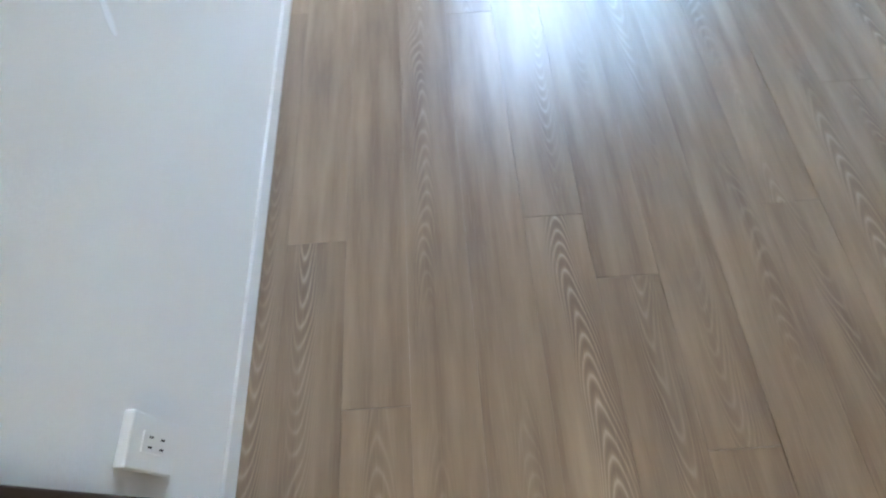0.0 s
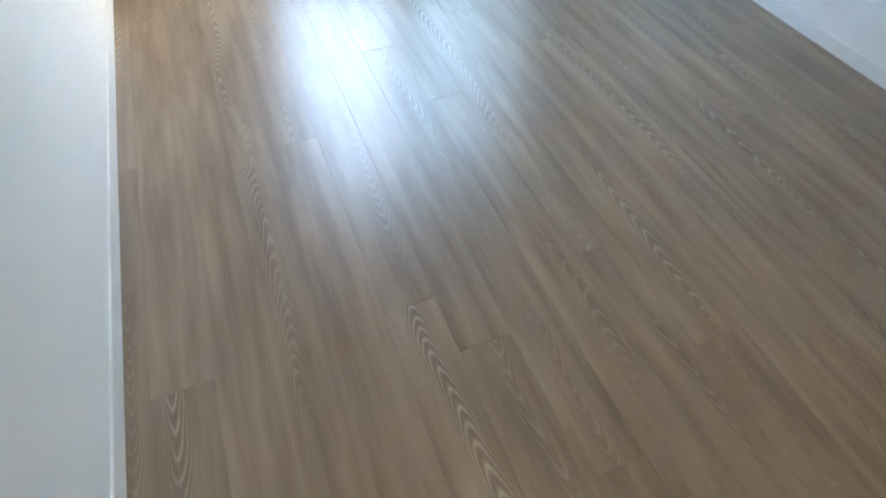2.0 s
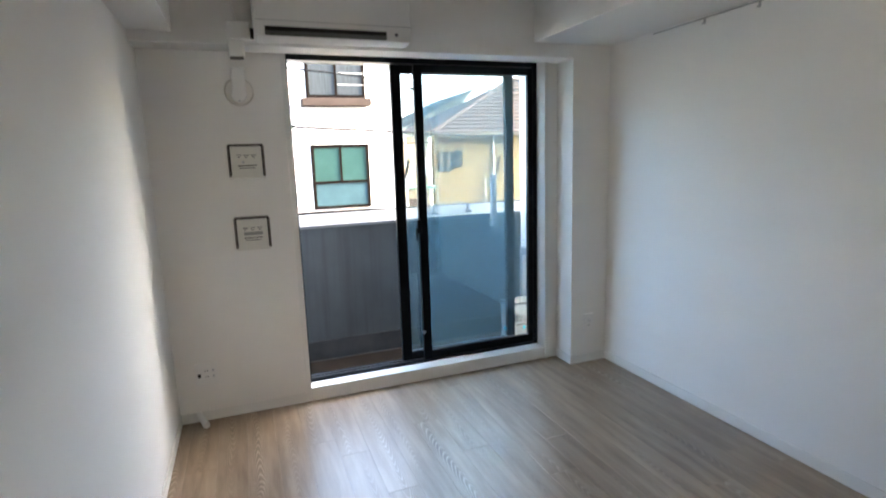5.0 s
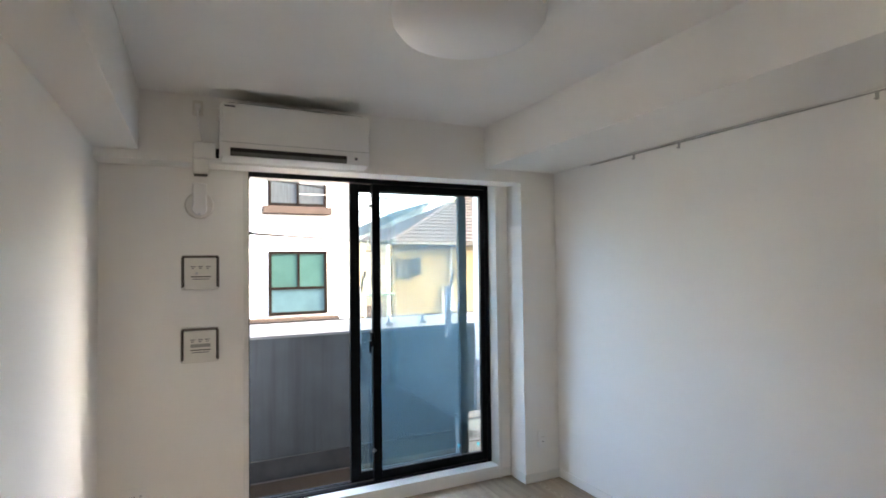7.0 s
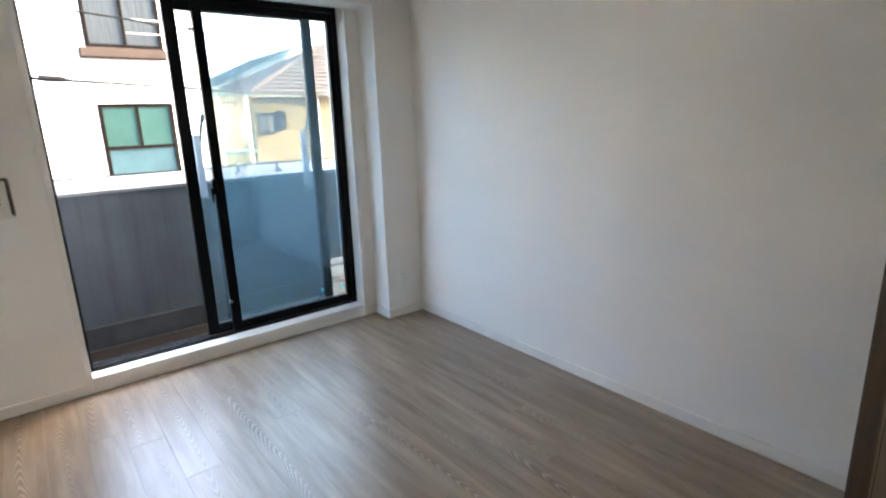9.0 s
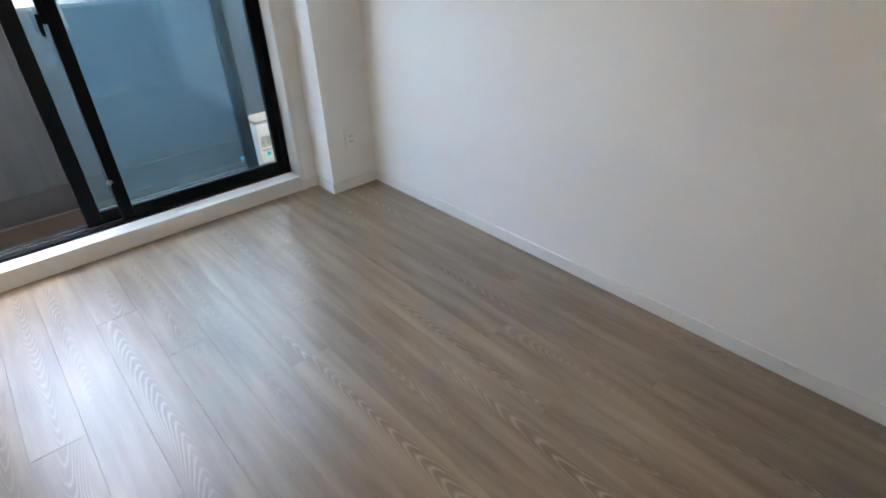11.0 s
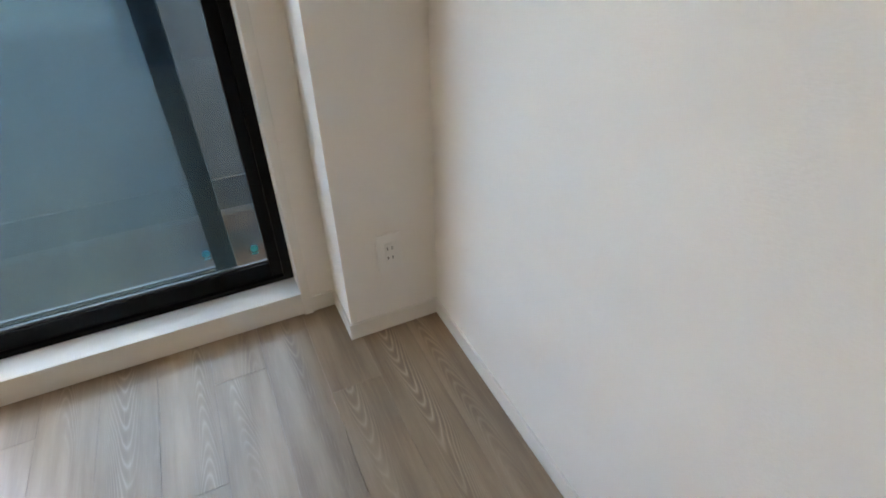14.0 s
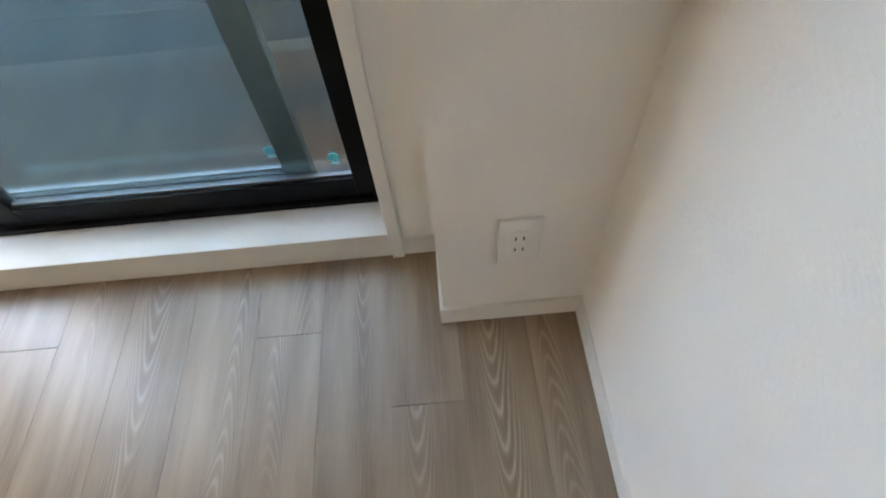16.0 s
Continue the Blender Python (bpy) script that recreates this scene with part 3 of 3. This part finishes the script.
# ---- ceiling light ----
lamp = thing("ceiling_light", "round white ceiling light with milky dome, switched off", "ceiling light")
LC = (1.235, -1.57)
part("base", turned(bmesh.new(), [(0, CEIL), (0.205, CEIL), (0.21, CEIL - 0.026), (0.0, CEIL - 0.026)], LC), M_PLASTIC, lamp, smooth=True)
part("diffuser", turned(bmesh.new(), [(0.248, CEIL - 0.019), (0.255, CEIL - 0.039), (0.250, CEIL - 0.074), (0.224, CEIL - 0.109), (0.156, CEIL - 0.137), (0.078, CEIL - 0.148), (0, CEIL - 0.151)], LC, 64), M_GLOW, lamp, "milky white plastic dome", smooth=True)
part("knob_or_glint", turned(bmesh.new(), [(0.0, CEIL - 0.02), (0.015, CEIL - 0.02), (0.015, CEIL - 0.062), (0.009, CEIL - 0.068), (0, CEIL - 0.068)], (LC[0] + 0.15, LC[1] - 0.20), 20), M_PLASTIC_WARM, lamp, smooth=True)

# fitting for the added fill lamp, never in view
hall_fill_lamp = thing("fill_lamp_fitting", "small round white fitting of the unseen fill lamp added in the hall", "ceiling light")
part("base", turned(bmesh.new(), [(0, CEIL), (0.07, CEIL), (0.075, CEIL - 0.03), (0.0, CEIL - 0.03)], HALL[:2], 32), M_PLASTIC, hall_fill_lamp, smooth=True)
part("stem", tube(bmesh.new(), (HALL[0], HALL[1], CEIL - 0.09), (HALL[0], HALL[1], CEIL - 0.03), 0.014), M_PLASTIC, hall_fill_lamp, smooth=True)

# ---- balcony ----
BY, BZ = 1.05, -0.12
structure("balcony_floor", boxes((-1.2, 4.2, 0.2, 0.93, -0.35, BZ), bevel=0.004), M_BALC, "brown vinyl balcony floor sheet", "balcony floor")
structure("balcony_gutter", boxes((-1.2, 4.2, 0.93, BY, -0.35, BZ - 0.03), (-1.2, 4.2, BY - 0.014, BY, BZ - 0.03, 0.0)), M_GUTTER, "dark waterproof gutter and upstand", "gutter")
structure("balcony_parapet", boxes((-1.2, 4.2, BY, BY + 0.16, -0.35, 0.888)), M_PARAPET, "grey parapet wall streaked with run-off stains", "parapet")
bm = prism_x(bmesh.new(), [(BY - 0.012, 0.888), (BY - 0.012, 0.908), (BY + 0.175, 0.980), (BY + 0.185, 0.980), (BY + 0.185, 0.888)], -1.2, 4.2)
structure("parapet_cap", bm, M_CAP, "pale sloping cap on the parapet", "parapet")
structure("parapet_flashing", boxes((-1.2, 4.2, BY + 0.176, BY + 0.20, 0.981, 0.990)), M_CABLE, "thin metal flashing along the parapet", "flashing")
structure("balcony_partition", boxes((2.64, 2.68, 0.2, 1.0, 0.60, 2.2), bevel=0.003), M_STUCCO, "white partition board across the balcony", "partition")
structure("balcony_partition_frame", boxes((2.63, 2.69, 0.955, 1.0, BZ, 0.60), (2.63, 2.69, 0.2, 0.955, 0.54, 0.60)), M_ALU, "aluminium frame of the balcony partition", "partition")

bracket = thing("rail_bracket", "low metal bracket standing on the parapet cap", "bracket")
part("bar", boxes((1.885, 2.195, BY + 0.05, BY + 0.065, 0.994, 1.008), bevel=0.002), M_ALU, bracket)
for px in (1.880, 2.186):
    part("foot", boxes((px, px + 0.014, BY + 0.045, BY + 0.075, 0.925, 1.008), (px - 0.02, px + 0.035, BY + 0.03, BY + 0.085, 0.925, 0.950), bevel=0.001), M_ALU, bracket)


def laundry_post(x):
    p = thing("laundry_post", "pale metal laundry pole holder fixed to the parapet", "laundry post", "laundry posts on the parapet")
    part("post", boxes((x - 0.022, x + 0.022, BY - 0.052, BY - 0.012, 0.80, 1.235), bevel=0.003), M_ALU, p)
    part("wall_plate", boxes((x - 0.035, x + 0.035, BY - 0.012, BY, 0.78, 0.88), bevel=0.002), M_LOUVER, p)
    bent("hook", [(x + 0.015, BY - 0.03, 1.13), (x + 0.03, BY - 0.03, 1.23), (x + 0.062, BY - 0.03, 1.33), (x + 0.072, BY - 0.03, 1.38), (x + 0.055, BY - 0.03, 1.38), (x + 0.045, BY - 0.03, 1.31), (x + 0.02, BY - 0.03, 1.21)], 0.007, M_CABLE, p, "dark wire loop at the top")


laundry_post(1.596)
laundry_post(2.394)

ladder = thing("escape_ladder_box", "white escape ladder box with black lettering on the balcony floor", "ladder box")
part("body", boxes((2.340, 2.620, 0.652, 0.80, BZ, 0.190), bevel=0.004), M_BOX, ladder)
part("lid", boxes((2.334, 2.626, 0.646, 0.806, 0.190, 0.212), bevel=0.004), M_LID, ladder)
part("sign_line", boxes((2.346, 2.614, 0.6505, 0.6525, 0.020, 0.025)), M_HOLE, ladder)
lettering("lettering", "避難はし", 0.074, pose(2.348, 0.6510, 0.050, 90) @ Matrix.Diagonal((0.52, 1, 1, 1)), M_HOLE, ladder, "black printed characters")

# ---- our own building's outside, out of view, added and sized to shade the balcony ----
structure("shading_facade", boxes((-14, 18, 0.02, 0.2, 2.75, 8.3), (-14, WX0 - 0.15, 0.02, 0.2, -3, 2.75), (WX1 + 0.15, 18, 0.02, 0.2, -3, 2.75), (WX0 - 0.15, WX1 + 0.15, 0.02, 0.2, -3, -0.3)), M_OUTER, "grey rendered outside wall added out of view to shade the balcony", "wall")
structure("shading_roof_slab", boxes((-14, 18, -9, 0.02, 8.1, 8.3), (WX0 - 0.15, WX1 + 0.15, HALL_END - 0.15, 0.02, 2.75, 2.85)), M_OUTER, "plain concrete slabs added out of view to block the sun", "roof")
structure("floor_slab", boxes((WX0 - 0.15, WX1 + 0.15, HALL_END - 0.15, 0.02, -0.32, -0.302)), M_OUTER, "plain concrete floor slab", "floor")
structure("ground", boxes((-600, 600, -600, 900, -3.2, -3.0)), M_ASPHALT, "grey asphalt street ground", "ground")


# ---- buildings across the street ----
def house_window(parent, x0, x1, z0, z1, y, frame_mat, panes, transom=None, bar=0.085):
    """Frame, middle bar, optional transom and panes on a facade that faces -y."""
    w = part("window", boxes((x0, x0 + bar, y - 0.05, y, z0, z1), (x1 - bar, x1, y - 0.05, y, z0, z1), (x0 + bar, x1 - bar, y - 0.05, y, z0, z0 + bar), (x0 + bar, x1 - bar, y - 0.05, y, z1 - bar, z1)), frame_mat, parent)
    zt = z0 + bar if transom is None else transom
    xm = (x0 + x1) / 2
    if transom is not None:
        part("transom", boxes((x0 + bar, x1 - bar, y - 0.048, y, zt - 0.07, zt)), frame_mat, w)
        part("pane", boxes((x0 + bar, x1 - bar, y - 0.014, y - 0.004, z0 + bar, zt - 0.07)), panes[-1], w)
    part("meeting_stile", boxes((xm - 0.03, xm + 0.03, y - 0.044, y, zt, z1 - bar)), frame_mat, w)
    part("pane", boxes((x0 + bar, xm - 0.03, y - 0.014, y - 0.004, zt, z1 - bar)), panes[0], w)
    part("pane", boxes((xm + 0.03, x1 - bar, y - 0.020, y - 0.010, zt, z1 - bar)), panes[0], w)


white = thing("apartment_building", "white stucco apartment building with brown window frames", "building")
part("wall", boxes((-9, 4.68, 12, 20, -3, 5.9)), M_STUCCO, white)
part("roof", boxes((-9.1, 4.76, 11.9, 20.1, 5.9, 6.1)), M_OUTER, white)
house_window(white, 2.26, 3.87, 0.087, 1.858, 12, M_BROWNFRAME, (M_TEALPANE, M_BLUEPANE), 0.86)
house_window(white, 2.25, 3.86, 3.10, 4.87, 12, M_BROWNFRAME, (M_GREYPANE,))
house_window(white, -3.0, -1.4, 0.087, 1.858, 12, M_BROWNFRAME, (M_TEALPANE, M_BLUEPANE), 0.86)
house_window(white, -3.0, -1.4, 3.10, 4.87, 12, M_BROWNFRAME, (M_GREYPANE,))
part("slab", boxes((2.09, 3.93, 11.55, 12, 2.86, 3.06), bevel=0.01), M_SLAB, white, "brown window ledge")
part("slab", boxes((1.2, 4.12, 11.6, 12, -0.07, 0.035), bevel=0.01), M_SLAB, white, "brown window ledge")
part("rail", boxes((3.05, 3.8, 11.62, 11.64, 3.40, 3.42)), M_WIRE, white)
part("rail", boxes((3.05, 3.8, 11.62, 11.64, 3.70, 3.72)), M_WIRE, white)

yellow = thing("yellow_house", "yellow stucco house with a brown tiled hip roof", "house")
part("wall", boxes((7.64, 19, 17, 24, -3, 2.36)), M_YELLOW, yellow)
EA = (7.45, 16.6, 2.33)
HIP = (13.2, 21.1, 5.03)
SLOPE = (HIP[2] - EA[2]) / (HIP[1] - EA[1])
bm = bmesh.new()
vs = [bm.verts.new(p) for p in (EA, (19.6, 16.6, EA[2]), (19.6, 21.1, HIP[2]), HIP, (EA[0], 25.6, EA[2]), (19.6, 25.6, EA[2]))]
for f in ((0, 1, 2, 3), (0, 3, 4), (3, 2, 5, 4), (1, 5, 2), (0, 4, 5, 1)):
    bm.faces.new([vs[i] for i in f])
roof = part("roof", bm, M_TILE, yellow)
bm = bmesh.new()
for i in range(16):
    y0 = 16.62 + i * 0.28
    z0 = EA[2] + (y0 - EA[1]) * SLOPE
    x0 = EA[0] + (y0 - EA[1]) * (HIP[0] - EA[0]) / (HIP[1] - EA[1])
    prism_x(bm, [(y0 - 0.02, z0 - 0.01), (y0 - 0.02, z0 + 0.06), (y0 + 0.27, z0 + 0.27 * SLOPE + 0.015), (y0 + 0.27, z0 + 0.27 * SLOPE - 0.02)], x0 + 0.05, 19.5)
courses = part("tile_course", bm, M_TILE, roof, "overlapping rows of brown roof tiles")
courses["kind"] = "stuff"
bm = bmesh.new()
tube(bm, (EA[0] + 0.05, EA[1] + 0.05, EA[2] + 0.05), (HIP[0], HIP[1], HIP[2] + 0.06), 0.10, sides=8)
tube(bm, (HIP[0], HIP[1], HIP[2] + 0.06), (19.6, HIP[1], HIP[2] + 0.06), 0.12, sides=8)
part("ridge", bm, M_TILE, roof)
part("fascia", boxes((7.45, 19.6, 16.58, 16.62, 2.21, 2.34)), M_CREAM, yellow)
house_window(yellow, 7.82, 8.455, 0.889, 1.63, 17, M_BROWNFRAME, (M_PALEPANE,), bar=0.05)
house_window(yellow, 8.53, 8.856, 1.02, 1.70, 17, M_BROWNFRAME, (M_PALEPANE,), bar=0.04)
part("downpipe", tube(bmesh.new(), (10.25, 16.93, -3), (10.25, 16.93, 2.3), 0.05, sides=10), M_WIRE, yellow, smooth=True)
part("downpipe", tube(bmesh.new(), (7.75, 16.95, -3), (7.75, 16.95, 0.1), 0.03, sides=8), M_WIRE, yellow, smooth=True)
part("downpipe", tube(bmesh.new(), (9.85, 16.95, -3), (9.85, 16.95, 0.55), 0.03, sides=8), M_WIRE, yellow, smooth=True)

grey = thing("grey_roofed_house", "pale house with a grey-green pitched roof", "house")
part("wall", boxes((8.9, 17.0, 27.0, 34, -3, 2.9)), M_CREAM, grey)
APEX = (13.93, 27.0, 5.42)
bm = bmesh.new()
a = [bm.verts.new(p) for p in ((8.5, 24.2, 3.0), (10.85, 24.2, 2.9), APEX, (8.5, 34, 3.0), (13.93, 34, 5.42))]
for f in ((0, 1, 2), (0, 2, 4, 3)):
    bm.faces.new([a[i] for i in f])
bmesh.ops.solidify(bm, geom=bm.faces[:], thickness=0.12)
part("roof", bm, M_GREYROOF, grey, "grey-green hip slope")
# slope given white stucco colour to imitate washed-out brightness
bm = bmesh.new()
a = [bm.verts.new(p) for p in ((10.85, 24.25, 2.88), (17.2, 24.25, 2.88), (17.2, 27.0, 5.38), (13.95, 27.02, 5.40))]
bm.faces.new(a)
bmesh.ops.solidify(bm, geom=bm.faces[:], thickness=0.12)
part("roof", bm, M_STUCCO, grey, "roof slope coloured white as if washed out by light")

small = thing("small_cream_house", "narrow cream house with pipes and a green awning", "house")
part("wall", boxes((5.77, 6.82, 15, 20, -3, 2.22)), M_CREAM, small)
part("roof", boxes((5.67, 6.92, 14.85, 20.1, 2.22, 2.32), (5.67, 6.92, 14.8, 14.85, 2.14, 2.24)), M_GREYROOF, small)
part("awning", boxes((5.80, 6.80, 14.3, 15, 0.36, 0.46), bevel=0.01), M_AWNING, small)
part("shutter", boxes((5.95, 6.5, 14.97, 15, -1.2, 0.0)), M_SLAB, small, "brown closed shutter")
part("meter_box", boxes((6.50, 6.68, 14.85, 15, 0.85, 1.4), bevel=0.01), M_WIRE, small)
part("downpipe", tube(bmesh.new(), (6.75, 14.93, -3), (6.75, 14.93, 2.15), 0.05, sides=10), M_OUTER, small, smooth=True)
part("downpipe", tube(bmesh.new(), (5.86, 14.93, -3), (5.86, 14.93, 2.15), 0.03, sides=10), M_OUTER, small, smooth=True)

# overhead cables in the street
for label, r, pts in (
        ("thick black overhead cable", 0.024, [(-4, 8, 2.35), (1.3, 8, 2.105), (2.1, 8, 2.04), (3.35, 8, 1.99), (6, 9.5, 1.87), (12, 12, 2.1), (20, 15, 2.7)]),
        ("thin black overhead cable", 0.016, [(-4, 8, 3.6), (1.45, 8, 3.20), (2.5, 8, 3.12), (3.0, 8, 3.05), (6, 9, 2.85), (14, 12, 3.6)]),
        ("thin black overhead cable", 0.015, [(4.6, 12, 1.85), (6.5, 12.5, 1.85), (8.5, 13, 2.0), (11, 13.5, 2.4)]),
        ("thin black overhead cable", 0.015, [(6.2, 14.96, 1.5), (6.5, 14.8, 2.2), (7.3, 16.0, 3.4), (9.0, 20.0, 4.2), (11.0, 24.0, 4.4)]),
        ("thin black overhead cable", 0.015, [(4.6, 12, 3.05), (7, 13, 2.95), (9, 13.5, 3.2), (12, 14, 4.0)])):
    cable = tagged(bent("overhead_cable", pts, r, M_CABLE), label + " across the street", "cable", "overhead cables")
    if r > 0.02:
        bm = tube(bmesh.new(), (1.08, 8, 2.12), (1.38, 8, 2.10), 0.050, sides=12)
        tube(bm, (1.38, 8, 2.10), (1.50, 8, 2.09), 0.050, 0.026, sides=12)
        part("splice_box", bm, M_CABLE, cable, "dark tapered splice box")

# ---- plank floor ----
floor = structure("floor", boxes((WX0, WX1, HALL_END, 0.010, -0.30, -0.010)), M_BACKING, "greige limed oak plank floor", "floor")
PLANK_MESH = {}


def plank(x0, x1, y0, y1):
    w, h = round(x1 - x0 - 0.0003, 4), round(y1 - y0 - 0.0008, 4)
    if (w, h) not in PLANK_MESH:
        e, t = 0.0004, 0.0098
        a, b = w / 2, h / 2
        vs = [(-a, -b, -t), (a, -b, -t), (a, b, -t), (-a, b, -t), (-a, -b, -e), (a, -b, -e), (a, b, -e), (-a, b, -e),
              (-a + e, -b + e, 0), (a - e, -b + e, 0), (a - e, b - e, 0), (-a + e, b - e, 0)]
        fs = [(0, 1, 5, 4), (1, 2, 6, 5), (2, 3, 7, 6), (3, 0, 4, 7), (4, 5, 9, 8), (5, 6, 10, 9), (6, 7, 11, 10), (7, 4, 8, 11), (8, 9, 10, 11)]
        me = bpy.data.meshes.new("plank")
        me.from_pydata(vs, [], fs)
        me.materials.append(M_OAK)
        PLANK_MESH[w, h] = me
    ob = new("plank", PLANK_MESH[w, h])
    ob.parent = floor
    ob.location = ((x0 + x1) / 2, (y0 + y1) / 2, 0)


PITCH, LENGTH = 0.1371, 1.675
JOINT = {0: -2.208, 1: -2.590, 2: -1.210, 3: -1.465, 4: -2.180, 5: -2.345, 6: -1.033, 7: -1.407, 8: -0.512, 9: -0.86, 10: -0.158, 11: -1.19, 12: -0.925, 13: -0.485, 14: -0.178, 16: -0.342}
for k in range(-1, 20):
    x0, x1 = max(0.054 + k * PITCH, -0.004), min(0.054 + (k + 1) * PITCH, WX1 - 0.002)
    if x1 - x0 < 0.01:
        continue
    y = JOINT.get(k, -random.random() * LENGTH)
    cuts = sorted(c for c in (y + i * LENGTH for i in range(-6, 7)) if HALL_END + 0.05 < c < -0.03)
    for y0, y1 in zip([HALL_END, *cuts], [*cuts, 0.010]):
        plank(x0, x1, y0, y1)
